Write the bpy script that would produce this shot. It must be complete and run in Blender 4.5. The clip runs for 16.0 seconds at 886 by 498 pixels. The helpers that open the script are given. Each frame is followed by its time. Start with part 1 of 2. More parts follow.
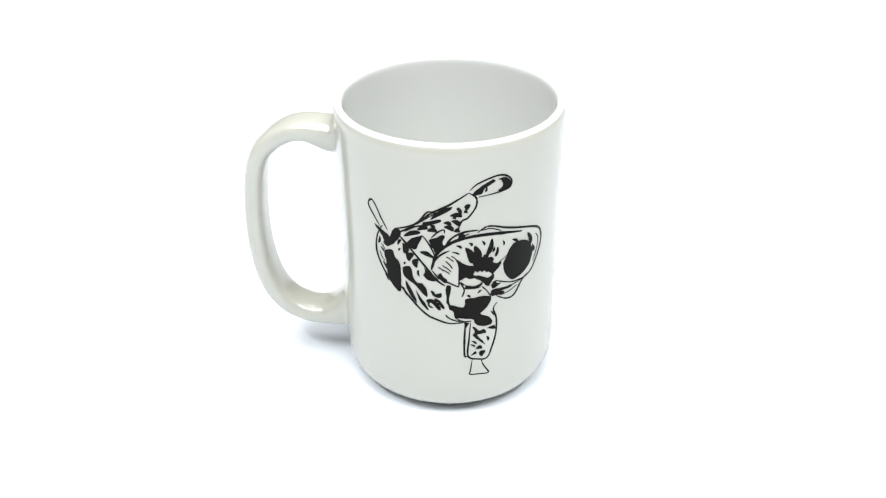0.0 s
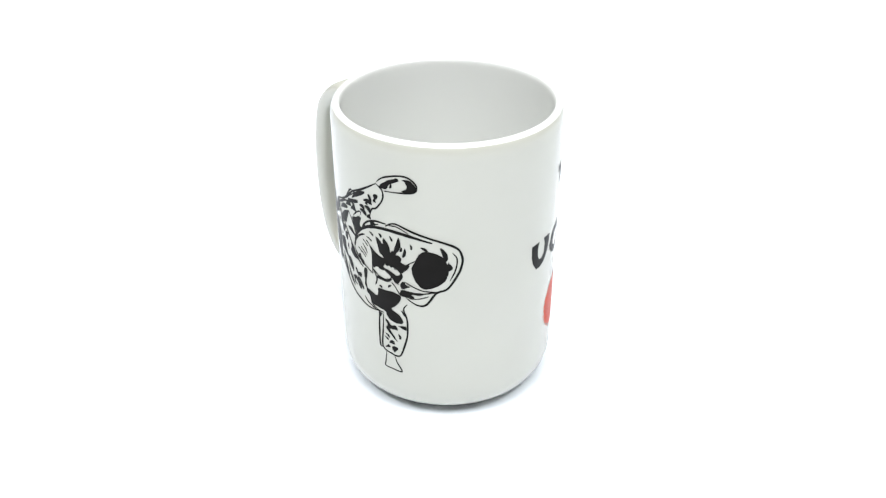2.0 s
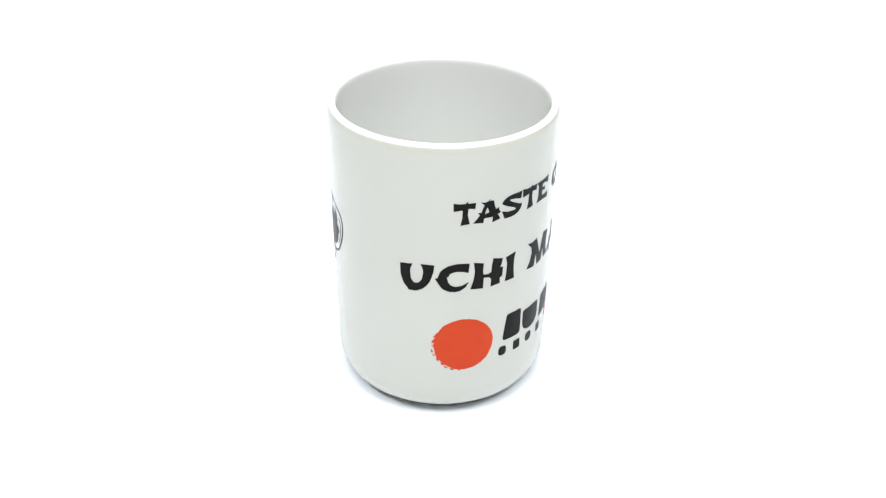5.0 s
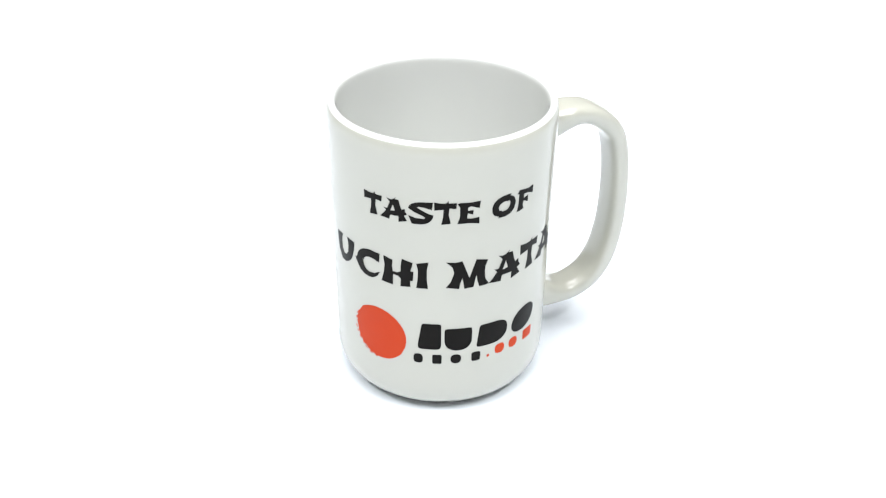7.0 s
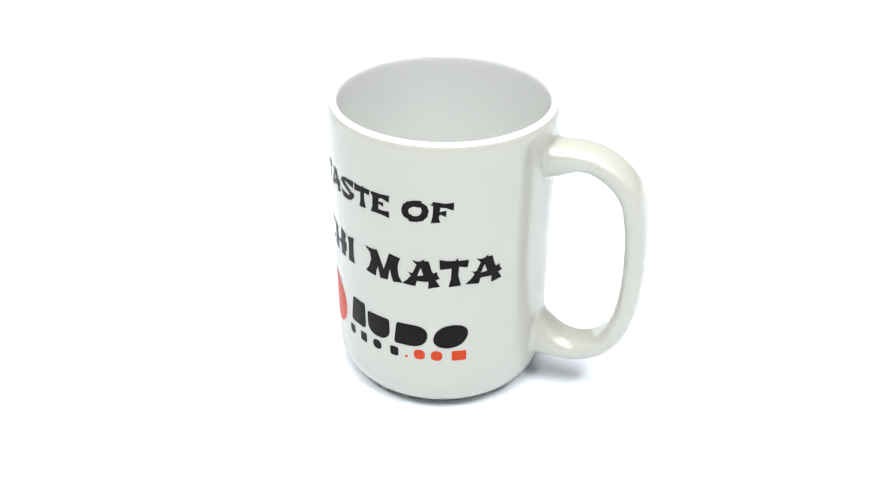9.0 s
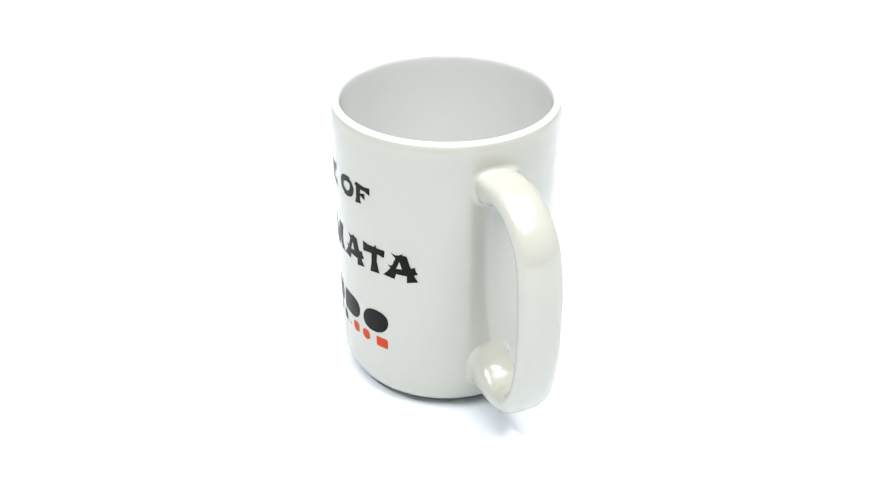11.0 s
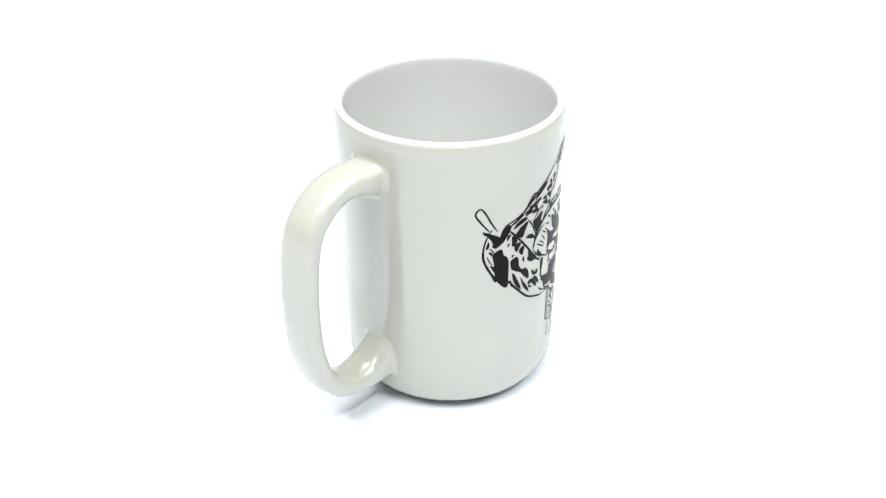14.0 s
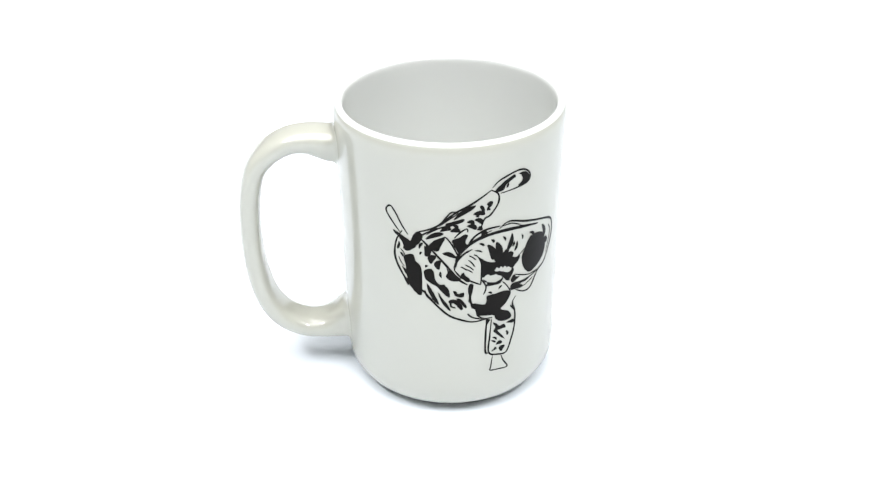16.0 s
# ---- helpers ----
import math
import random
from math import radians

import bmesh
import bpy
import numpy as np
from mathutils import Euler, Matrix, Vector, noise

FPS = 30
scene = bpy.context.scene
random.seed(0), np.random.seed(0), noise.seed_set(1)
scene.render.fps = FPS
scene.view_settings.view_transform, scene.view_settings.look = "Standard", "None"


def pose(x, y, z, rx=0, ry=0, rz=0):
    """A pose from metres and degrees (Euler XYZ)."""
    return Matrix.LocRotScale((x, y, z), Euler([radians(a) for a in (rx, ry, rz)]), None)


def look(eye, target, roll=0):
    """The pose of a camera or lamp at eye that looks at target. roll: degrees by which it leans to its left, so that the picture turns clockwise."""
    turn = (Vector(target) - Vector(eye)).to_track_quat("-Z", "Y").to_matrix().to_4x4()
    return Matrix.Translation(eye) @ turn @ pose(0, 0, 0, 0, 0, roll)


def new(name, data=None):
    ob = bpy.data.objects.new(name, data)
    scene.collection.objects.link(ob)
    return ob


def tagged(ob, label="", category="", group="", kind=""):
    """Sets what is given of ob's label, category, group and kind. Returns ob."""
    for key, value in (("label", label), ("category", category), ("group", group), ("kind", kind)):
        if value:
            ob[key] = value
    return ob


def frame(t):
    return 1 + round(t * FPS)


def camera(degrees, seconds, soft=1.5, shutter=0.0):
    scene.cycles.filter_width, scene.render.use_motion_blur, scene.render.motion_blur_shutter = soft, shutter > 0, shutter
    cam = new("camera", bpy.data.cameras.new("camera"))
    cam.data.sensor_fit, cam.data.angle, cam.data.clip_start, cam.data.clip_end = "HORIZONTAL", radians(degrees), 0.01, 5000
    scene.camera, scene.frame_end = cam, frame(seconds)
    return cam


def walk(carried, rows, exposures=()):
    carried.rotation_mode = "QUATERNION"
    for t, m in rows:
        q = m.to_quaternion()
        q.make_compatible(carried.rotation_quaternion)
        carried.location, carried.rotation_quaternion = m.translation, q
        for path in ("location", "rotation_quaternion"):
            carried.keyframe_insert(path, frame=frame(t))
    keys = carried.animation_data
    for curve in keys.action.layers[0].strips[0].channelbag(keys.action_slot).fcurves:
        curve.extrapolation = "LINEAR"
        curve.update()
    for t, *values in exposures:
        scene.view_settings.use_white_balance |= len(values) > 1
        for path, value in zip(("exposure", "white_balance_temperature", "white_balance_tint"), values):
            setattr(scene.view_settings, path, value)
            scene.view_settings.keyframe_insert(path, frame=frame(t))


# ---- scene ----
# ---- camera: stands still over the table, looking down at the mug ----
cam = camera(50.99, 16.0, soft=1.3)
VIEW = look((0.0000, -0.3142, 0.2494), (-0.0012, 0.0407, 0.0244), 0.13)
walk(cam, [(0.0, VIEW), (16.0, VIEW)])

# ---- light: a closed studio with a round softbox overhead and two lamp strips in front of it, left and right ----
world = bpy.data.worlds.new("studio")
scene.world = world
world.use_nodes = True
world.node_tree.nodes["Background"].inputs[0].default_value = (0.96, 0.98, 1.0, 1)
world.node_tree.nodes["Background"].inputs[1].default_value = 0.3
scene.view_settings.exposure = 0.0


def area_lamp(name, shape, size, depth, power, place, colour):
    data = bpy.data.lights.new(name, "AREA")
    data.shape, data.size, data.size_y, data.energy, data.color = shape, size, depth, power, colour
    new(name, data).matrix_world = place


area_lamp("ceiling_softbox", "DISK", 2.7, 2.7, 95.0, pose(0, 0.05, 2.5), (1.0, 1.0, 1.0))
for side in (-1, 1):
    area_lamp("lamp_strip", "RECTANGLE", 1.2, 0.14, 38.0, look((1.0 * side, -1.0, 2.35), (0, 0, 0.05)), (0.98, 0.99, 1.0))

R = 0.0425          # outer radius of the mug
INK_HEIGHT = 0.00006


# ---- materials ----
def material(name):
    m = bpy.data.materials.new(name)
    m.use_nodes = True
    nt = m.node_tree
    return m, nt, nt.nodes["Principled BSDF"]


def node(nt, kind, **values):
    n = nt.nodes.new(kind)
    for key, value in values.items():
        n.inputs[key].default_value = value
    return n


def mottled(name, dark, light, roughness, bump, fine, coarse, coat=0.0, ior=1.5):
    """A surface whose colour drifts between two tones, with fine relief and uneven gloss."""
    m, nt, out = material(name)
    coords = nt.nodes.new("ShaderNodeTexCoord")
    big = node(nt, "ShaderNodeTexNoise", Scale=coarse, Detail=3.0)
    small = node(nt, "ShaderNodeTexNoise", Scale=fine, Detail=4.0)
    for n in (big, small):
        nt.links.new(coords.outputs["Object"], n.inputs["Vector"])
    mix = nt.nodes.new("ShaderNodeMix")
    mix.data_type = "RGBA"
    mix.inputs["A"].default_value, mix.inputs["B"].default_value = (*dark, 1), (*light, 1)
    nt.links.new(big.outputs["Fac"], mix.inputs["Factor"])
    nt.links.new(mix.outputs["Result"], out.inputs["Base Color"])
    gloss = node(nt, "ShaderNodeMapRange")
    gloss.inputs["To Min"].default_value, gloss.inputs["To Max"].default_value = roughness * 0.7, roughness * 1.3
    nt.links.new(small.outputs["Fac"], gloss.inputs["Value"])
    nt.links.new(gloss.outputs["Result"], out.inputs["Roughness"])
    relief = node(nt, "ShaderNodeBump", Strength=bump, Distance=0.0004)
    nt.links.new(small.outputs["Fac"], relief.inputs["Height"])
    nt.links.new(relief.outputs["Normal"], out.inputs["Normal"])
    out.inputs["IOR"].default_value = ior
    out.inputs["Coat Weight"].default_value = coat
    out.inputs["Coat Roughness"].default_value = 0.05
    return m


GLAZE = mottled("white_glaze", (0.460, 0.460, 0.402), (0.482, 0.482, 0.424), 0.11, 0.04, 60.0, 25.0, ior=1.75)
# neutral inside glaze, its colour raised to paint in light the inside lacks
INNER_GLAZE_LIT = mottled("inner_white_glaze_lit", (0.705, 0.717, 0.695), (0.730, 0.742, 0.720), 0.10, 0.04, 60.0, 25.0, ior=1.6)
BISQUE = mottled("bare_foot_ring", (0.62, 0.58, 0.50), (0.70, 0.66, 0.58), 0.7, 0.3, 900.0, 120.0)
BLACK = mottled("black_ink", (0.005, 0.0045, 0.004), (0.009, 0.008, 0.007), 0.35, 0.05, 700.0, 90.0)
RED = mottled("red_ink", (0.51, 0.047, 0.014), (0.57, 0.064, 0.020), 0.35, 0.05, 700.0, 70.0)
for ink in (BLACK, RED):
    ink.node_tree.nodes["Principled BSDF"].inputs["Specular IOR Level"].default_value = 0.07
SHEET = mottled("white_table_sheet", (0.825, 0.868, 0.925), (0.845, 0.888, 0.945), 0.45, 0.02, 300.0, 6.0)

# dark grey, so the added unseen walls bounce little light onto the mug
UNSEEN_GREY = mottled("unseen_wall_grey", (0.20, 0.20, 0.195), (0.23, 0.23, 0.225), 0.6, 0.1, 200.0, 2.0)

# ---- mesh helpers ----
def part(name, bm, mat, parent=None, label="", smooth=True):
    me = bpy.data.meshes.new(name)
    bmesh.ops.recalc_face_normals(bm, faces=bm.faces)
    for f in bm.faces:
        f.smooth = smooth
    bm.to_mesh(me)
    bm.free()
    for m in (mat if isinstance(mat, (list, tuple)) else (mat,)):
        me.materials.append(m)
    ob = new(name, me)
    ob.parent = parent
    return tagged(ob, label) if label else ob


def spline(points, steps=6, closed=False):
    """Catmull-Rom through the points, in two or three dimensions."""
    pts = [Vector(p) for p in points]
    n = len(pts)
    if closed:
        pick = lambda i: pts[i % n]
        spans = n
    else:
        pick = lambda i: pts[min(max(i, 0), n - 1)]
        spans = n - 1
    out = []
    for i in range(spans):
        a, b, c, d = pick(i - 1), pick(i), pick(i + 1), pick(i + 2)
        for k in range(steps):
            t = k / steps
            out.append(0.5 * (2 * b + (c - a) * t + (2 * a - 5 * b + 4 * c - d) * t * t + (3 * b - a - 3 * c + d) * t ** 3))
    if not closed:
        out.append(pts[-1].copy())
    return out


def lathe(profile, segments=192):
    bm = bmesh.new()
    rings = []
    for r, z in profile:
        if r < 1e-6:
            rings.append([bm.verts.new((0, 0, z))])
        else:
            rings.append([bm.verts.new((r * math.cos(2 * math.pi * i / segments), r * math.sin(2 * math.pi * i / segments), z)) for i in range(segments)])
    for a, b in zip(rings, rings[1:]):
        for i in range(segments):
            j = (i + 1) % segments
            if len(a) == 1 and len(b) == 1:
                continue
            if len(a) == 1:
                bm.faces.new((a[0], b[i], b[j]))
            elif len(b) == 1:
                bm.faces.new((a[i], a[j], b[0]))
            else:
                bm.faces.new((a[i], a[j], b[j], b[i]))
    return bm


def wrap(bm, start, lift=0.0, slice_mm=1.2):
    """Lay a flat drawing (millimetres along the wall and up) round the mug; start: the angle of its zero, in degrees."""
    bmesh.ops.triangulate(bm, faces=bm.faces[:])
    xs = [v.co.x for v in bm.verts]
    x = math.floor(min(xs) / slice_mm) * slice_mm
    while x < max(xs):
        bmesh.ops.bisect_plane(bm, geom=bm.verts[:] + bm.edges[:] + bm.faces[:], plane_co=(x, 0, 0), plane_no=(1, 0, 0), dist=1e-5)
        x += slice_mm
    for v in bm.verts:
        a, r = radians(start) + v.co.x / 1000 / R, R + INK_HEIGHT + v.co.z / 1000
        v.co = (r * math.cos(a), r * math.sin(a), (v.co.y + lift) / 1000)
    return bm


def outline_face(bm, points, z=0.0):
    vs = [bm.verts.new((p[0], p[1], z)) for p in points]
    face = bm.faces.new(vs)
    face.normal_update()
    return face


# ---- setting: a white sheet on the floor of an unseen grey room, added round the camera to damp side light ----
def slab(name, x0, x1, y0, y1, z0, z1, mat, label, category):
    bm = bmesh.new()
    bmesh.ops.create_cube(bm, size=1.0)
    for v in bm.verts:
        v.co = (x0 + (v.co.x + 0.5) * (x1 - x0), y0 + (v.co.y + 0.5) * (y1 - y0), z0 + (v.co.z + 0.5) * (z1 - z0))
    return tagged(part(name, bm, mat, smooth=False), label, category, kind="structure")


HALF, TALL = 4.2, 2.6
slab("ground", -HALF, HALF, -HALF, HALF, -0.05, 0.0, SHEET, "seamless plain white sheet under the mug", "table surface")
slab("unseen_wall_north", -HALF - 0.1, HALF + 0.1, HALF, HALF + 0.1, -0.05, TALL, UNSEEN_GREY, "unseen plain grey wall added to damp side light", "wall")
slab("unseen_wall_south", -HALF - 0.1, HALF + 0.1, -HALF - 0.1, -HALF, -0.05, TALL, UNSEEN_GREY, "unseen plain grey wall added to damp side light", "wall")
slab("unseen_wall_east", HALF, HALF + 0.1, -HALF, HALF, -0.05, TALL, UNSEEN_GREY, "unseen plain grey wall added to damp side light", "wall")
slab("unseen_wall_west", -HALF - 0.1, -HALF, -HALF, HALF, -0.05, TALL, UNSEEN_GREY, "unseen plain grey wall added to damp side light", "wall")
slab("ceiling", -HALF - 0.1, HALF + 0.1, -HALF - 0.1, HALF + 0.1, TALL + 0.002, TALL + 0.1, UNSEEN_GREY, "unseen plain grey ceiling added to close the set", "ceiling")

# ---- the mug ----
mug = tagged(new("mug"), "tall white ceramic mug with black and red print", "mug")


def mug_body():
    mm = [(0, 2.6), (30.5, 2.6), (32.0, 1.6), (33.0, 0.3), (33.8, 0.0), (34.6, 0.2), (35.4, 0.75), (36.0, 1.2),
          (37.2, 2.2), (38.6, 3.5), (40.4, 5.1), (41.6, 7.3), (42.25, 10.0), (42.48, 13.0), (42.5, 18.0), (42.5, 60.0), (42.5, 109.5),
          (42.42, 112.2), (42.15, 113.9), (41.6, 115.1), (40.9, 115.9), (40.2, 116.2), (39.5, 116.05), (39.0, 115.5), (38.75, 114.4), (38.65, 113.0),
          (38.6, 108.0), (38.5, 60.0), (38.3, 15.0), (37.2, 10.5), (34.4, 7.2), (30.0, 6.0), (15.0, 5.6), (0, 5.5)]
    bm = lathe([(r / 1000, z / 1000) for r, z in mm])
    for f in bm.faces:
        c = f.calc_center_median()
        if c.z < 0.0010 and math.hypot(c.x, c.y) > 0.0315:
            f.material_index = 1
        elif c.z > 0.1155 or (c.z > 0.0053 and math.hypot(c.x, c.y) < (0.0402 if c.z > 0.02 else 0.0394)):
            f.material_index = 2    # the print coating covers the outside only, up to the rim; the inside is also painted brighter to stand in for light
    return part("body", bm, [GLAZE, BISQUE, INNER_GLAZE_LIT], mug, "straight coated white wall with a rounded rim")


def mug_handle():
    """A flat-backed strap bent into a D, running into the wall with a rounded fillet."""
    path = spline([(41.4, 101.4), (45, 101.4), (48.5, 101.8), (53.5, 102.1), (60, 101.0), (67, 97.0), (72.5, 90.5), (75.4, 80), (76.8, 67), (77.0, 54),
                   (75.9, 42), (72.9, 31.3), (67.4, 23.5), (59.8, 19.3), (53.2, 18.3), (47.4, 18.2), (41.4, 18.4)], 24)
    reach = [0.0]
    for p, q in zip(path, path[1:]):
        reach.append(reach[-1] + (q - p).length)
    total = reach[-1]
    stations = [0.35 * k for k in range(26)]
    stations += list(np.linspace(9.5, total - 9.5, 90)) + [total - 0.35 * k for k in reversed(range(26))]
    around, fillet, wall = 40, 1.9, R * 1000
    bm = bmesh.new()
    rings = []
    for s in stations:
        k = min(max(int(np.searchsorted(reach, s)), 1), len(path) - 1)
        c = path[k - 1].lerp(path[k], (s - reach[k - 1]) / (reach[k] - reach[k - 1]))
        d = (path[min(k + 2, len(path) - 1)] - path[max(k - 3, 0)]).normalized()
        side = Vector((-d.y, d.x))
        end = min(s, total - s)
        flare = math.exp(-(end / 10.0) ** 2)
        wide, thick = 7.75 + 0.4 * flare, 4.0 + 0.2 * flare
        ring = []
        for i in range(around):
            a = 2 * math.pi * i / around
            ca, sa = math.cos(a), math.sin(a)
            w = math.copysign(abs(ca) ** 0.66, ca) * wide
            h = math.copysign(abs(sa) ** 0.78, sa) * thick
            if sa < 0:
                h *= 1 + (2.0 * math.exp(-(end / 7.5) ** 1.7) if s > total / 2 else 1.0 * flare)
            away = max(math.hypot(c.x + side.x * h, w) - wall, 0.0)
            if away < fillet and end < 12:
                more = fillet - math.sqrt(fillet ** 2 - (fillet - away) ** 2)
                w, h = w + more * ca, h + more * sa
            q = c + side * h
            x, y = q.x, w
            if away < fillet and end < 12:
                out = (wall + away - (0.08 if away == 0 else 0)) / math.hypot(x, y)
                x, y = x * out, y * out
            ring.append(bm.verts.new((x / 1000, y / 1000, q.y / 1000)))
        rings.append(ring)
    for a, b in zip(rings, rings[1:]):
        for i in range(around):
            j = (i + 1) % around
            bm.faces.new((a[i], a[j], b[j], b[i]))
    bmesh.ops.rotate(bm, verts=bm.verts, cent=(0, 0, 0), matrix=Matrix.Rotation(radians(175.2), 3, "Z"))
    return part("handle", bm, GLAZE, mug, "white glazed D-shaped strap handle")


mug_body()
mug_handle()

# ---- the brush print: two judo figures simplified to plain strokes, patches and marks ----
print_lines = bmesh.new()
PRINT = (269.2, -0.25)     # the angle of the drawing's middle, and its shift up the wall in mm
patches, drops = [], []


def stroke(points, width):
    """A brushed line of that many millimetres, thinner at both ends."""
    path = spline(points, 5)
    n = len(path)
    pairs = []
    for k, c in enumerate(path):
        d = (path[min(k + 1, n - 1)] - path[max(k - 1, 0)]).normalized()
        side = Vector((-d.y, d.x))
        u = k / (n - 1)
        w = width * 0.5 * (0.45 + 0.55 * min(1, 6 * min(u, 1 - u))) * (1 + 0.22 * noise.noise((c.x * 0.9, c.y * 0.9, width)))
        a, b = c + side * w, c - side * w
        pairs.append((print_lines.verts.new((a.x, a.y, 0)), print_lines.verts.new((b.x, b.y, 0))))
    for (a, b), (e, f) in zip(pairs, pairs[1:]):
        print_lines.faces.new((a, b, f, e))


def patch(points):
    patches.append(spline(points, 4, True))


def drop(a, b, width):
    """A short tapered mark from a to b, fullest past its middle."""
    a, b = Vector(a), Vector(b)
    d = b - a
    side = Vector((-d.y, d.x)).normalized() * width * 0.32
    ring = []
    for i in range(18):
        t = 2 * math.pi * i / 18
        u = 0.5 - 0.5 * math.cos(t)
        ring.append(a + d * u + side * (math.sin(t) * (0.65 + 0.5 * u) + 0.5 * math.sin(math.pi * u)))
    drops.append(ring)


patch([(20.5, 68.8), (21.6, 71.3), (23.0, 74.3), (25.0, 76.0), (27.9, 76.0), (31.2, 74.5), (33.1, 71.7), (33.5, 68.4), (32.7, 64.7), (30.4, 62.4), (27.3, 60.8), (24.3, 60.6), (21.8, 63.2), (20.7, 66.0)])
patch([(2.8, 73.4), (4.1, 72.5), (5.7, 71.2), (7.4, 70.3), (9.4, 70.0), (11.1, 70.6), (12.8, 71.7), (14.8, 72.9), (15.7, 70.9), (17.5, 69.6), (19.6, 69.5), (19.2, 68.0), (17.3, 66.1), (16.3, 65.3), (15.6, 65.9), (14.7, 66.7), (13.9, 66.3), (13.2, 67.4), (12.4, 66.7), (11.6, 67.6), (10.8, 66.9), (9.9, 67.5), (9.3, 66.6), (7.8, 66.5), (5.8, 65.9), (4.4, 66.6), (4.4, 69.0), (3.8, 71.4)])
patch([(8.1, 66.6), (9.7, 65.9), (11.4, 65.5), (13.1, 64.8), (14.5, 64.1), (15.6, 64.6), (16.5, 65.7), (17.1, 63.9), (16.0, 62.0), (14.8, 60.6), (13.3, 61.8), (11.7, 63.3), (9.9, 64.6)])
patch([(6.5, 56.1), (9.5, 56.2), (13.0, 56.6), (16.0, 55.5), (15.6, 53.1), (13.9, 50.6), (12.1, 48.8), (15.4, 46.8), (16.8, 43.9), (14.7, 42.9), (11.4, 43.6), (9.6, 45.5), (9.3, 46.8), (4.8, 47.6), (2.7, 48.3), (2.0, 50.8), (0.7, 51.7), (0.4, 53.7), (2.7, 53.3), (5.4, 52.5), (6.3, 53.9)])
patch([(-0.2, 62.1), (1.3, 61.9), (1.3, 60.1), (0.7, 57.4), (0.8, 54.6), (1.5, 51.9), (0.7, 51.7), (0.2, 53.6), (-0.5, 55.0), (-0.3, 57.0), (-0.7, 59.5)])
patch([(-22.2, 73.6), (-20.0, 73.9), (-19.2, 71.4), (-17.6, 69.8), (-17.0, 66.8), (-17.0, 62.4), (-17.2, 57.3), (-18.9, 57.3), (-20.5, 59.0), (-22.3, 62.1), (-22.8, 65.4), (-23.1, 69.1), (-23.8, 72.1)])
patch([(-23.7, 76.6), (-21.2, 79.0), (-19.9, 82.0), (-18.0, 83.3), (-16.5, 82.5), (-17.0, 80.1), (-19.0, 77.3), (-21.4, 75.2), (-23.1, 75.1)])
patch([(-27.5, 82.6), (-25.8, 82.0), (-23.6, 80.8), (-21.3, 79.5), (-21.1, 77.9), (-23.2, 76.6), (-24.3, 78.5), (-25.8, 80.4), (-27.3, 81.6)])
drop((-25.3, 78.3), (-26.1, 75.0), 1.8)
drop((-25.2, 73.9), (-23.9, 72.2), 1.6)
drop((-24.5, 68.1), (-22.7, 65.1), 1.8)
drop((-23.8, 63.1), (-22.1, 60.4), 1.8)
patch([(8.7, 72.1), (9.7, 73.1), (10.9, 72.2), (12.7, 73.3), (13.7, 71.5), (12.2, 70.0), (10.2, 69.6), (9.2, 70.2)])
patch([(4.4, 66.6), (6.8, 67.0), (9.2, 66.4), (9.5, 64.8), (7.8, 64.5), (6.5, 65.3), (4.8, 64.2), (4.4, 65.3)])
patch([(-14.5, 78.0), (-12.4, 80.7), (-9.6, 81.9), (-8.6, 82.2), (-10.3, 79.1), (-11.4, 76.2), (-13.0, 76.7)])
patch([(-6.3, 80.8), (-4.0, 81.7), (-1.7, 83.1), (-0.8, 82.2), (-1.7, 79.9), (-0.8, 78.0), (-2.1, 76.5), (-3.8, 75.1), (-4.7, 76.7), (-5.7, 78.5)])
patch([(-9.8, 75.4), (-7.4, 76.1), (-5.4, 74.7), (-4.1, 73.3), (-6.1, 73.6), (-8.1, 74.4)])
patch([(-8.2, 69.3), (-6.5, 67.5), (-4.2, 65.8), (-3.2, 64.2), (-5.6, 63.6), (-7.6, 64.6), (-8.6, 66.1), (-7.9, 67.4)])
patch([(-16.2, 67.8), (-13.8, 68.8), (-12.7, 67.4), (-12.3, 64.5), (-10.8, 62.4), (-9.0, 62.3), (-7.4, 59.8), (-7.3, 56.9), (-9.1, 58.1), (-11.4, 61.0), (-14.0, 62.7), (-16.0, 64.6)])
patch([(-15.3, 62.5), (-13.8, 60.3), (-12.3, 57.4), (-11.0, 53.5), (-13.1, 55.5), (-14.8, 58.8)])
patch([(-11.4, 59.2), (-9.9, 56.6), (-7.8, 53.6), (-6.7, 50.8), (-8.5, 52.2), (-10.4, 55.3)])
patch([(-5.9, 59.6), (-4.8, 59.4), (-4.3, 58.3), (-3.3, 58.6), (-2.1, 58.8), (-2.1, 57.1), (-3.7, 56.7), (-5.3, 57.6)])
stroke([(-7.6, 54.7), (-5.7, 55.1), (-4.0, 53.7), (-2.7, 51.3)], 1.70)
stroke([(-4.7, 56.2), (-3.0, 54.9), (-1.2, 51.9)], 1.20)
stroke([(-6.8, 54.5), (-6.7, 52.9), (-5.1, 52.2)], 0.70)
patch([(9.0, 43.4), (10.4, 42.8), (11.8, 41.2), (13.6, 41.7), (14.4, 39.8), (12.6, 39.6), (11.1, 39.2), (13.0, 36.6), (14.1, 34.3), (12.3, 35.9), (10.4, 38.0), (9.3, 39.5), (10.0, 41.1)])
patch([(14.7, 41.7), (16.2, 42.3), (17.9, 42.2), (17.9, 40.6), (16.2, 41.1)])
patch([(6.2, 45.5), (7.9, 45.2), (7.1, 43.7), (6.4, 42.6)])
drop((8.9, 36.8), (10.8, 35.2), 1.6)
drop((8.4, 35.3), (10.3, 33.9), 1.4)
drop((10.5, 33.0), (13.1, 33.2), 3.0)
drop((12.7, 29.0), (13.9, 31.7), 4.0)
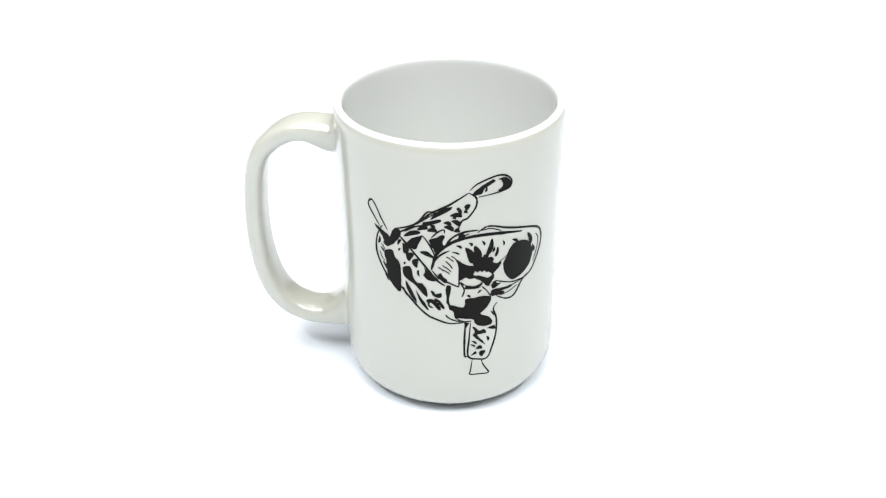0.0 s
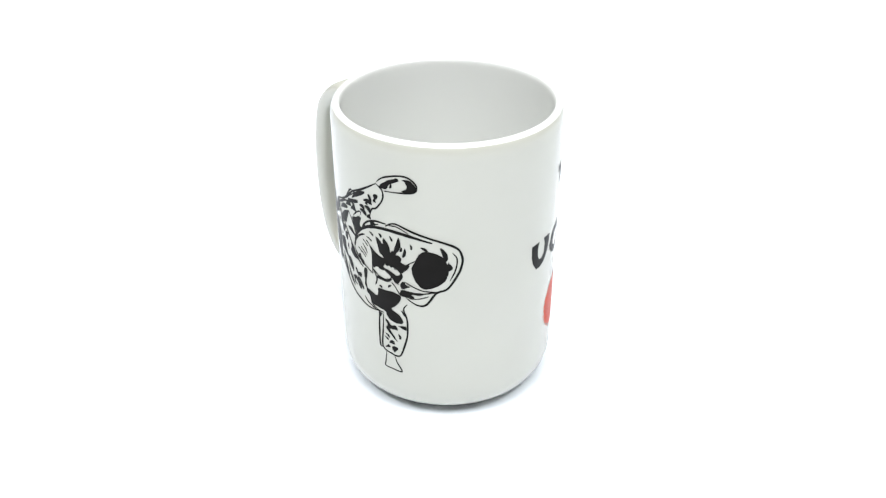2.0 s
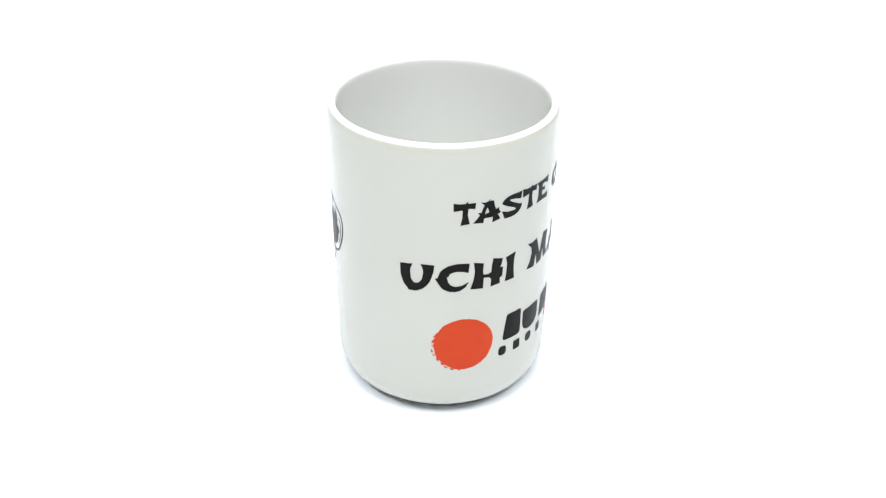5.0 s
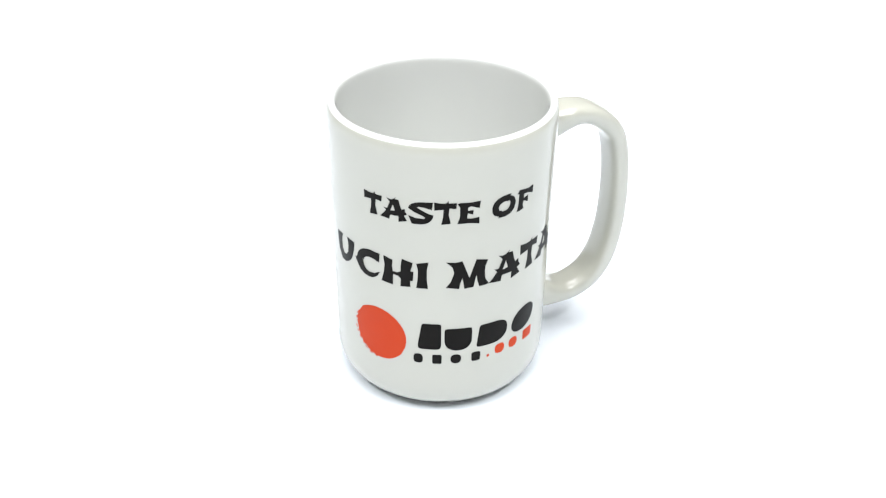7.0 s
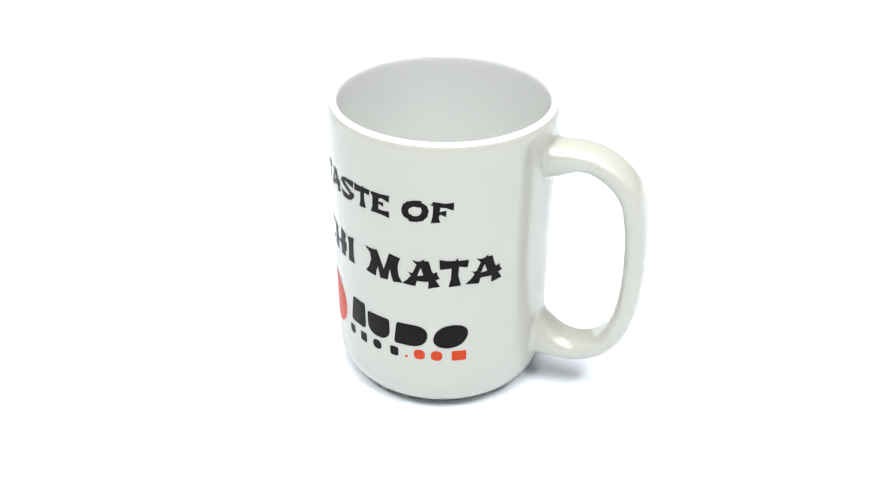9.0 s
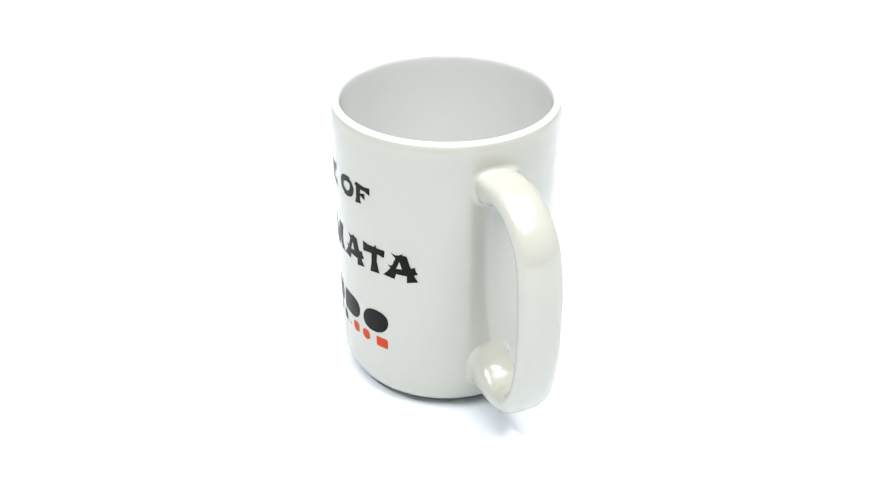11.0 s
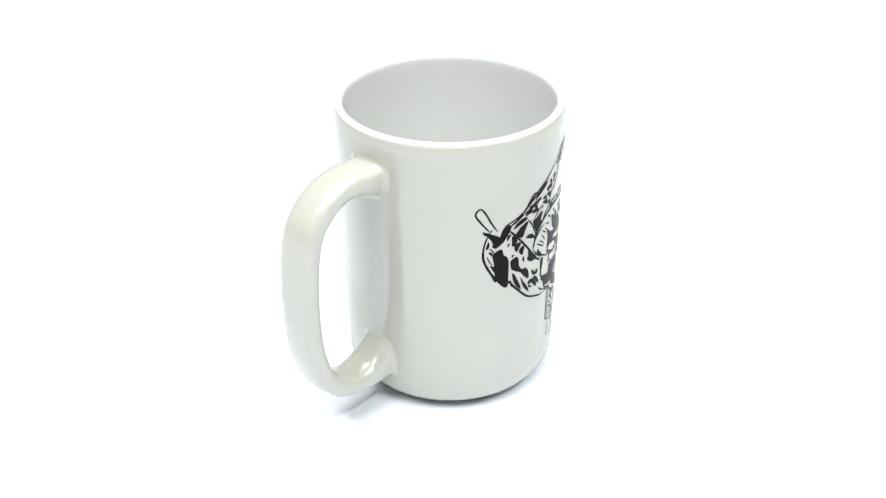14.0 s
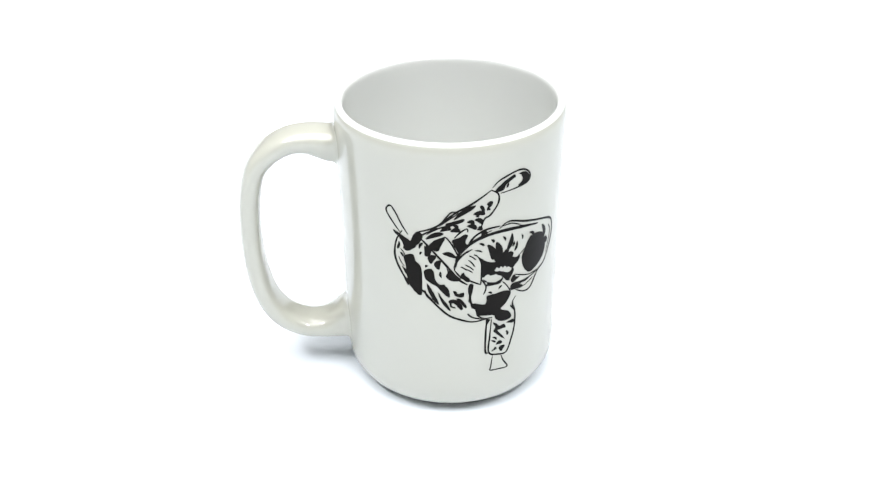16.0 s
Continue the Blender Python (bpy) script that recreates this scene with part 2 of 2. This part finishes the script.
drop((8.7, 30.1), (11.1, 31.1), 1.5)
drop((14.6, 38.2), (15.3, 35.8), 1.8)
drop((9.8, 30.8), (10.6, 31.8), 1.2)
patch([(4.8, 63.5), (6.8, 62.0), (9.5, 61.3), (11.7, 62.1), (12.3, 62.8), (12.6, 61.5), (10.9, 60.2), (8.8, 60.1), (5.8, 60.5), (6.4, 61.6), (5.1, 62.5)])
patch([(15.9, 58.0), (17.4, 58.7), (20.0, 58.4), (24.4, 58.4), (23.6, 57.3), (20.8, 57.2), (18.9, 56.3), (17.1, 55.4), (15.9, 56.1)])
patch([(15.9, 60.4), (16.6, 61.8), (17.7, 62.2), (18.2, 60.9), (19.7, 60.6), (18.2, 59.4), (16.6, 59.0)])
drop((17.8, 55.6), (21.3, 56.2), 2.2)
drop((6.8, 57.5), (8.3, 56.7), 1.6)
drop((10.9, 57.8), (12.3, 59.3), 1.4)
drop((15.5, 60.5), (13.3, 62.2), 1.6)
patch([(-3.5, 91.8), (-1.0, 93.2), (1.7, 94.2), (0.9, 92.6), (-1.6, 91.1), (-3.9, 89.7), (-5.8, 88.8), (-4.7, 90.6)])
patch([(-8.5, 87.3), (-5.8, 88.3), (-2.4, 89.2), (-2.4, 88.1), (-5.2, 86.9), (-7.9, 85.9)])
patch([(3.1, 93.4), (4.0, 93.8), (5.0, 92.3), (4.9, 91.1), (4.0, 91.6)])
patch([(5.7, 94.0), (6.6, 94.9), (7.8, 94.6), (7.6, 93.3), (6.5, 92.7)])
drop((5.6, 91.7), (7.0, 91.9), 2.6)
drop((0.9, 90.6), (5.2, 90.4), 3.0)
drop((1.7, 89.7), (3.1, 89.5), 2.0)
drop((1.4, 88.6), (4.4, 86.7), 3.2)
drop((-1.3, 87.8), (1.5, 87.1), 2.6)
drop((-1.2, 86.3), (2.3, 84.8), 3.2)
drop((2.3, 84.4), (4.4, 84.5), 3.0)
drop((-6.9, 84.3), (-3.4, 84.5), 3.4)
drop((-10.4, 84.3), (-6.5, 85.5), 3.0)
drop((-15.2, 82.6), (-10.7, 85.7), 1.6)
drop((-15.5, 80.8), (-9.2, 83.5), 3.2)
drop((-5.9, 86.4), (-4.1, 85.7), 2.2)
drop((-15.8, 78.1), (-15.1, 73.7), 4.2)
drop((-13.8, 70.9), (-12.3, 74.5), 4.4)
drop((-11.0, 68.6), (-10.8, 72.5), 4.0)
drop((-17.9, 76.6), (-16.5, 79.3), 1.8)
drop((-17.6, 74.1), (-16.9, 75.5), 1.4)
drop((-10.0, 65.1), (-10.4, 67.8), 1.6)
drop((-15.7, 69.1), (-14.9, 70.1), 1.6)
drop((6.3, 77.8), (8.7, 71.1), 4.6)
drop((9.6, 78.2), (10.2, 70.6), 5.2)
drop((7.5, 79.6), (8.7, 78.1), 1.8)
drop((12.0, 79.9), (13.2, 77.8), 1.5)
drop((15.8, 80.1), (14.1, 73.5), 3.4)
drop((13.0, 72.0), (14.6, 73.8), 3.0)
drop((16.7, 76.6), (16.2, 74.4), 1.6)
drop((18.1, 76.3), (17.2, 72.3), 2.0)
drop((20.0, 78.4), (20.5, 76.1), 1.4)
drop((15.2, 72.8), (15.8, 70.1), 2.6)
drop((23.7, 77.6), (26.4, 75.9), 2.0)
drop((30.7, 78.1), (32.8, 72.5), 3.2)
drop((34.0, 71.5), (33.6, 68.6), 3.0)
drop((3.1, 78.7), (5.1, 77.5), 1.6)
drop((1.5, 76.1), (4.4, 75.1), 1.2)
stroke([(-0.4, 74.2), (1.0, 73.3), (2.2, 72.1)], 0.50)
stroke([(-0.6, 72.4), (0.7, 71.0), (1.8, 69.2)], 0.50)
stroke([(-2.2, 69.0), (-0.6, 68.2), (0.9, 67.0)], 0.50)
stroke([(-1.8, 70.6), (-0.1, 69.4), (1.4, 67.9)], 0.50)
stroke([(1.3, 74.4), (2.1, 74.0), (2.8, 73.4)], 0.50)
stroke([(-3.3, 69.8), (-2.2, 69.1), (-1.2, 68.1)], 0.50)
patch([(-3.2, 66.6), (-2.2, 67.3), (-1.5, 65.9), (-0.2, 64.7), (-0.4, 63.1), (-1.9, 63.9), (-3.1, 65.0)])
stroke([(3.8, 81.4), (4.7, 82.7), (5.7, 83.1)], 0.50)
stroke([(5.4, 81.1), (6.2, 82.6), (7.7, 83.2)], 0.50)
drop((4.1, 81.0), (5.9, 83.3), 3.0)
stroke([(-8.6, 82.2), (-10.4, 78.3), (-11.1, 76.3)], 0.50)
stroke([(-8.6, 82.2), (-6.3, 78.9), (-3.9, 73.5)], 0.60)
stroke([(-5.6, 81.6), (-3.3, 84.0), (-1.2, 85.1), (-0.9, 83.7)], 0.60)
stroke([(16.4, 67.5), (19.0, 69.7), (21.9, 71.8)], 0.45)
stroke([(-24.5, 65.3), (-23.6, 63.6), (-22.2, 62.0)], 0.45)
stroke([(-25.7, 72.0), (-24.8, 69.8), (-23.5, 68.2)], 0.45)
stroke([(-25.0, 75.4), (-23.7, 74.1), (-23.3, 72.9)], 0.45)
stroke([(-0.8, 49.4), (1.0, 47.5), (4.8, 46.0)], 0.60)
stroke([(16.1, 49.2), (17.5, 46.9)], 0.60)
stroke([(12.3, 60.8), (14.1, 58.8), (16.0, 55.5)], 0.50)
stroke([(11.0, 60.2), (12.3, 62.6)], 0.50)
stroke([(4.4, 63.4), (6.0, 60.0), (5.1, 56.9)], 0.60)
patch([(8.4, 98.3), (10.9, 100.8), (15.4, 103.1), (16.3, 102.1), (13.0, 100.3), (11.5, 98.1)])
patch([(17.5, 102.9), (20.3, 103.1), (22.4, 101.1), (22.0, 99.0), (19.6, 98.3), (17.4, 98.6), (19.3, 100.1), (18.8, 102.0)])
drop((13.4, 100.8), (12.9, 98.8), 1.51)
stroke([(-24.0, 82.9), (-26.4, 78.4), (-27.2, 72.2), (-25.4, 66.9), (-22.1, 62.0), (-17.0, 59.2), (-14.9, 56.8), (-11.7, 53.0), (-7.5, 48.9), (-3.2, 46.8), (1.4, 45.4), (7.4, 46.0)], 0.88)
stroke([(-5.2, 69.5), (-4.0, 74.7), (-0.5, 78.5), (4.0, 81.0), (10.9, 82.1), (19.4, 81.5), (28.0, 79.7)], 1.31)
stroke([(10.5, 83.3), (14.5, 85.3), (21.6, 83.1), (35.1, 78.8), (38.3, 74.5), (38.0, 69.8), (36.0, 65.2), (33.1, 60.9), (29.3, 59.0), (25.6, 53.6), (22.1, 53.1), (18.2, 55.3)], 0.88)
stroke([(35.0, 76.0), (36.6, 73.4), (36.0, 68.8), (34.1, 64.4)], 0.53)
stroke([(-0.8, 78.3), (1.7, 81.9), (5.9, 84.0), (10.9, 84.3)], 0.79)
stroke([(-19.1, 83.0), (-12.7, 85.5), (-9.0, 88.3), (-5.1, 91.6), (1.0, 95.0), (7.2, 99.1)], 0.79)
stroke([(7.2, 99.1), (9.8, 97.1), (9.8, 93.6), (7.0, 89.5), (4.9, 88.3), (3.4, 83.9)], 0.70)
stroke([(-10.7, 86.3), (-8.2, 90.0), (-6.3, 91.9), (-4.0, 91.4)], 0.61)
stroke([(7.6, 99.9), (10.4, 102.3), (16.4, 104.2), (20.2, 103.8), (22.6, 101.5), (22.0, 99.0), (18.3, 98.0), (10.6, 97.2)], 0.70)
stroke([(-17.4, 81.1), (-12.8, 75.9), (-7.8, 69.7), (-3.8, 64.3), (-0.8, 62.0)], 0.88)
stroke([(-17.4, 81.8), (-12.7, 84.8), (-6.7, 86.8)], 0.70)
stroke([(6.5, 45.0), (6.2, 38.1), (6.3, 30.4), (7.6, 30.0)], 0.79)
stroke([(8.4, 45.3), (7.9, 37.9), (7.6, 30.0), (11.4, 28.0), (15.0, 28.0), (16.9, 32.8), (18.3, 38.7), (18.3, 45.4), (17.0, 49.9), (18.5, 52.5)], 0.79)
stroke([(17.5, 62.2), (24.0, 59.6), (29.3, 59.6)], 0.53)
stroke([(2.6, 48.1), (5.5, 46.2), (8.8, 46.0)], 0.53)
stroke([(-16.1, 59.4), (-15.3, 56.7), (-13.2, 55.4)], 0.70)
stroke([(-24.8, 82.0), (-27.6, 85.6), (-30.1, 89.6), (-28.4, 91.8), (-26.4, 89.6), (-24.4, 85.7), (-21.9, 81.7)], 0.7)
stroke([(9.2, 28.1), (8.6, 23.1), (8.4, 21.2), (12.0, 20.8), (15.7, 20.7), (13.7, 24.5), (12.7, 27.4)], 0.6)
stroke([(11.9, 84.0), (15.4, 84.2), (19.4, 82.4)], 0.5)
stroke([(-10.7, 86.3), (-6.7, 89.5), (-1.9, 92.8), (3.2, 96.5)], 0.5)
stroke([(33.7, 72.2), (33.3, 66.4)], 0.6)
stroke([(22.3, 57.7), (25.8, 58.5), (29.6, 59.4)], 0.6)
stroke([(19.1, 55.3), (22.9, 55.8), (26.7, 57.4)], 0.5)
stroke([(-5.5, 68.4), (-5.3, 70.4), (-4.1, 72.9), (-1.8, 75.3), (0.8, 76.7)], 0.80)
stroke([(-5.5, 68.4), (-3.2, 65.4), (-0.6, 63.9), (4.0, 61.4)], 0.70)
stroke([(2.8, 73.4), (4.1, 70.6), (4.2, 65.8), (4.0, 61.4)], 0.70)

brush_print = part("brush_print", wrap(print_lines, *PRINT), BLACK, mug, "black brushed outline print of two simplified judo figures")
for shape in patches:
    bm = bmesh.new()
    outline_face(bm, [(p.x + 0.2 * noise.noise((p.x, p.y, 3)), p.y + 0.2 * noise.noise((p.x, p.y, 8)), 0) for p in shape], 0.02)
    part("ink_patch", wrap(bm, *PRINT), BLACK, brush_print)
for shape in drops:
    bm = bmesh.new()
    outline_face(bm, shape, 0.02)
    part("ink_mark", wrap(bm, *PRINT), BLACK, brush_print)


# ---- the printed words ----
# the broad brush cuts of each capital, in parts of the letter's box
CUT = {}
CUT["T"] = [[(0.0, 0.94), (0.26, 0.90), (0.53, 0.90), (0.62, 1.0), (0.64, 0.90), (1.0, 0.90), (0.96, 0.65), (0.67, 0.69), (0.64, 0.42), (0.74, 0.04),
             (0.31, 0.0), (0.39, 0.30), (0.41, 0.64), (0.01, 0.60)]]
CUT["A"] = [[(0.26, 0.92), (0.40, 0.88), (0.49, 0.90), (0.61, 1.0), (0.58, 0.92), (0.50, 0.68), (0.41, 0.41), (0.40, 0.23), (0.36, 0.04), (0.0, 0.08),
             (0.13, 0.22), (0.24, 0.39), (0.15, 0.50), (0.22, 0.48), (0.29, 0.49), (0.39, 0.77)],
            [(0.58, 0.92), (0.71, 0.92), (0.78, 0.62), (0.82, 0.53), (0.92, 0.59), (0.94, 0.46), (1.0, 0.36), (0.89, 0.30), (1.0, 0.09), (0.69, 0.0),
             (0.70, 0.23), (0.40, 0.23), (0.41, 0.41), (0.57, 0.44), (0.50, 0.68)]]
CUT["S"] = [[(0.0, 0.68), (0.06, 0.79), (0.15, 0.88), (0.32, 0.95), (0.51, 0.98), (0.99, 1.0), (0.94, 0.67), (0.65, 0.75), (0.42, 0.78), (0.36, 0.74),
             (0.58, 0.61), (0.87, 0.47), (1.0, 0.45), (0.99, 0.34), (0.93, 0.22), (0.83, 0.11), (0.66, 0.03), (0.46, 0.0), (0.15, 0.0), (0.01, 0.36),
             (0.28, 0.28), (0.61, 0.26), (0.70, 0.30), (0.58, 0.39), (0.24, 0.53)]]
CUT["E"] = [[(0.0, 0.94), (0.11, 0.98), (0.59, 0.97), (1.0, 1.0), (0.96, 0.68), (0.59, 0.80), (0.46, 0.76), (0.45, 0.62), (0.69, 0.63), (0.68, 0.43),
             (0.45, 0.51), (0.42, 0.29), (0.60, 0.26), (0.96, 0.29), (0.97, 0.0), (0.52, 0.07), (0.0, 0.06), (0.11, 0.36), (0.11, 0.78)]]
CUT["O"] = [[(0.59, 1.0), (0.43, 0.98), (0.20, 0.89), (0.06, 0.74), (0.0, 0.54), (0.01, 0.32), (0.10, 0.16), (0.28, 0.07), (0.26, 0.0), (0.56, 0.01),
             (0.59, 0.29), (0.42, 0.27), (0.36, 0.35), (0.30, 0.32), (0.26, 0.47), (0.29, 0.58), (0.36, 0.65), (0.46, 0.70), (0.57, 0.71)],
            [(0.59, 1.0), (0.77, 1.0), (0.73, 0.91), (0.84, 0.87), (0.93, 0.78), (1.0, 0.57), (0.95, 0.30), (0.79, 0.09), (0.56, 0.01), (0.59, 0.29),
             (0.69, 0.38), (0.74, 0.50), (0.74, 0.64), (0.68, 0.72), (0.62, 0.67), (0.57, 0.71)]]
CUT["F"] = [[(0.0, 0.84), (0.06, 0.90), (0.12, 1.0), (0.67, 0.93), (1.0, 0.98), (0.98, 0.61), (0.68, 0.72), (0.42, 0.74), (0.41, 0.55), (0.68, 0.62),
             (0.67, 0.31), (0.41, 0.43), (0.36, 0.28), (0.43, 0.06), (0.01, 0.0), (0.10, 0.34), (0.12, 0.81)]]
CUT["U"] = [[(0.0, 0.95), (0.38, 0.98), (0.32, 0.84), (0.30, 0.69), (0.32, 0.45), (0.41, 0.30), (0.53, 0.31), (0.64, 0.44), (0.68, 0.70), (0.66, 0.85),
             (0.60, 1.0), (1.0, 0.98), (0.97, 0.70), (0.88, 0.40), (0.79, 0.24), (0.66, 0.10), (0.47, 0.0), (0.25, 0.0), (0.22, 0.07), (0.10, 0.23), (0.01, 0.53)]]
CUT["C"] = [[(1.0, 0.98), (0.97, 0.65), (0.78, 0.71), (0.62, 0.72), (0.50, 0.69), (0.42, 0.63), (0.38, 0.52), (0.34, 0.55), (0.39, 0.35), (0.46, 0.25),
             (0.58, 0.19), (0.78, 0.21), (1.0, 0.34), (0.89, 0.14), (0.72, 0.02), (0.57, 0.0), (0.40, 0.02), (0.22, 0.12), (0.12, 0.27), (0.0, 0.49),
             (0.08, 0.51), (0.15, 0.73), (0.25, 0.84), (0.38, 0.93), (0.62, 1.0)]]
CUT["H"] = [[(0.08, 0.97), (0.38, 0.89), (0.36, 0.66), (0.38, 0.49), (0.52, 0.48), (0.62, 0.54), (0.62, 0.72), (0.66, 1.0), (0.98, 0.91), (0.94, 0.72),
             (0.91, 0.61), (1.0, 0.60), (0.98, 0.27), (0.90, 0.25), (0.91, 0.04), (0.61, 0.0), (0.62, 0.28), (0.54, 0.36), (0.39, 0.38), (0.38, 0.0),
             (0.0, 0.03), (0.09, 0.37), (0.12, 0.65)]]
CUT["I"] = [[(0.0, 0.91), (1.0, 1.0), (0.87, 0.72), (0.86, 0.36), (0.96, 0.01), (0.0, 0.0), (0.11, 0.33), (0.15, 0.66)]]
CUT["M"] = [[(0.0, 0.97), (0.20, 0.95), (0.36, 0.99), (0.53, 0.38), (0.68, 1.0), (0.96, 0.92), (0.90, 0.70), (0.89, 0.54), (0.91, 0.27), (1.0, 0.05),
             (0.77, 0.01), (0.72, 0.21), (0.69, 0.44), (0.63, 0.03), (0.42, 0.0), (0.37, 0.38), (0.33, 0.23), (0.30, 0.01), (0.0, 0.07), (0.11, 0.28),
             (0.18, 0.59), (0.14, 0.79)]]


def brush_letter(char, left, right, low, high):
    """One capital of broad brush cuts, between two angles (degrees) and two heights (mm)."""
    bm = bmesh.new()
    wide, tall = radians(right - left) * R * 1000, high - low
    for cut in CUT[char]:
        outline_face(bm, [(x * wide, low + y * tall) for x, y in cut])
    return part("letter", wrap(bm, left), BLACK, mug, smooth=False)


brush_letter("T", 25.1, 35.6, 86.4, 95.7)
brush_letter("A", 34.2, 48.2, 86.1, 95.5)
brush_letter("S", 48.6, 60.5, 86.3, 95.2)
brush_letter("T", 60.8, 71.3, 86.6, 95.9)
brush_letter("E", 71.5, 82.4, 86.2, 95.1)
brush_letter("O", 88.3, 101.4, 86.6, 95.2)
brush_letter("F", 102.0, 113.0, 86.6, 95.2)
brush_letter("U", -0.1, 16.6, 59.1, 70.7)
brush_letter("C", 16.8, 33.4, 59.1, 71.0)
brush_letter("H", 34.0, 51.1, 59.3, 71.2)
brush_letter("I", 52.4, 58.4, 59.7, 71.1)
brush_letter("M", 66.7, 88.2, 59.6, 71.6)
brush_letter("A", 88.0, 106.8, 59.2, 72.0)
brush_letter("T", 106.4, 120.6, 60.1, 72.6)
brush_letter("A", 118.9, 138.1, 60.0, 72.5)


# ---- the emblem under the words: a red brushed disc and plain bars ----
def brushed_disc(angle, z, radius):
    """A round dab, smooth on one side and dry-brushed on the other, with loose flecks along the dry edge."""
    bm = bmesh.new()
    pts = []
    for i in range(120):
        a = 2 * math.pi * i / 120
        dry = max(0.0, math.cos(a - radians(205)))
        r = radius * (1 - 0.07 * dry + 0.02 * noise.noise((3 * math.cos(a), 3 * math.sin(a), 2)) + (0.013 + 0.045 * dry) * noise.noise((16 * math.cos(a), 16 * math.sin(a), 5)))
        pts.append((r * math.cos(a), z + r * math.sin(a)))
    outline_face(bm, pts)
    rng = random.Random(4)
    a = 150.0
    while a < 262:
        span = rng.uniform(3, 11)
        r0 = radius * rng.uniform(0.968, 1.005)
        w = rng.uniform(0.16, 0.42)
        ends = [radians(a + span * k / 4) for k in range(5)]
        ring = [((r0 + w * math.sin(math.pi * k / 4)) * math.cos(e), z + (r0 + w * math.sin(math.pi * k / 4)) * math.sin(e)) for k, e in enumerate(ends)]
        ring += [((r0 - w * math.sin(math.pi * k / 4)) * math.cos(ends[k]), z + (r0 - w * math.sin(math.pi * k / 4)) * math.sin(ends[k])) for k in (3, 2, 1)]
        outline_face(bm, ring, 0.01)
        a += span + rng.uniform(1, 6)
    return part("printed_disc", wrap(bm, angle), RED, mug, "solid red brushed disc with a ragged edge")


brushed_disc(31.1, 35.0, 11.8)


def block(left, right, low, high, mat, slant=0.0, round_foot=0.0, round_right=0.0, corner=0.0, taper=0.0):
    """A plain printed block between two angles (degrees) and two heights (mm): a slanted quadrangle
    whose foot or right side may be rounded, or, with corner, a superellipse; taper: how far its left side leans in."""
    bm = bmesh.new()
    wide, tall = radians(right - left) * R * 1000, high - low
    pts = []
    for i in range(48):
        a = 2 * math.pi * i / 48
        ca, sa = math.cos(a), math.sin(a)
        power = corner or 14.0
        if not corner and round_foot and sa < 0:
            power = 14.0 + (2.3 - 14.0) * round_foot
        if not corner and round_right and ca > 0:
            power = 14.0 + (2.3 - 14.0) * round_right
        grow = (abs(ca) ** power + abs(sa) ** power) ** (-1 / power)
        pts.append((0.5 + 0.5 * ca * grow, 0.5 + 0.5 * sa * grow))
    outline_face(bm, [((x + taper * y * (1 - x)) * wide + slant * (y - 0.5) * tall, low + y * tall) for x, y in pts])
    return part("printed_block", wrap(bm, left), mat, mug)


# four broad black blocks, and under them a row of small ones, black and then red
block(52.6, 64.8, 32.4, 44.2, BLACK, 0.0, round_foot=0.6, taper=0.2)
block(66.4, 80.4, 31.8, 42.0, BLACK, 0.0, round_foot=1.0)
block(83.6, 100.6, 32.0, 42.1, BLACK, 0.12, round_right=1.0)
block(103.8, 120.8, 32.2, 43.0, BLACK, 0.25, corner=2.2)
for left, right, round_power in ((50.8, 55.6, 3.0), (60.4, 65.1, 12.0), (69.6, 75.1, 2.4), (80.4, 85.2, 5.0)):
    block(left, right, 25.7, 30.0, BLACK, corner=round_power)
block(88.8, 90.3, 26.1, 27.4, RED, corner=2.2)
for left, right, round_power in ((93.5, 99.3, 2.6), (102.3, 108.2, 2.4), (112.9, 120.4, 12.0)):
    block(left, right, 26.2, 30.8, RED, corner=round_power)


# ---- the turn ----
def motions():
    """The mug goes round once, a little off the axis of its turn and leaning by half a degree."""
    angles = [-0.41, -11.15, -21.97, -32.85, -43.78, -54.78, -65.81, -76.87, -87.95, -99.02, -110.10, -121.14, -132.15, -143.13, -154.09, -165.01, -175.93,
              -186.82, -197.72, -208.63, -219.53, -230.45, -241.38, -252.31, -263.24, -274.16, -285.06, -295.93, -306.78, -317.59, -328.37, -339.12, -349.84]
    rows = []
    for k, turn in enumerate(angles):
        c, s = math.cos(radians(turn)), math.sin(radians(turn))
        rows.append((0.5 * k, pose(0.00206 * c + 0.00123 * s, 0.00206 * s - 0.00123 * c, 0.0003, -0.31, -0.447, turn)))
    walk(mug, rows)


motions()
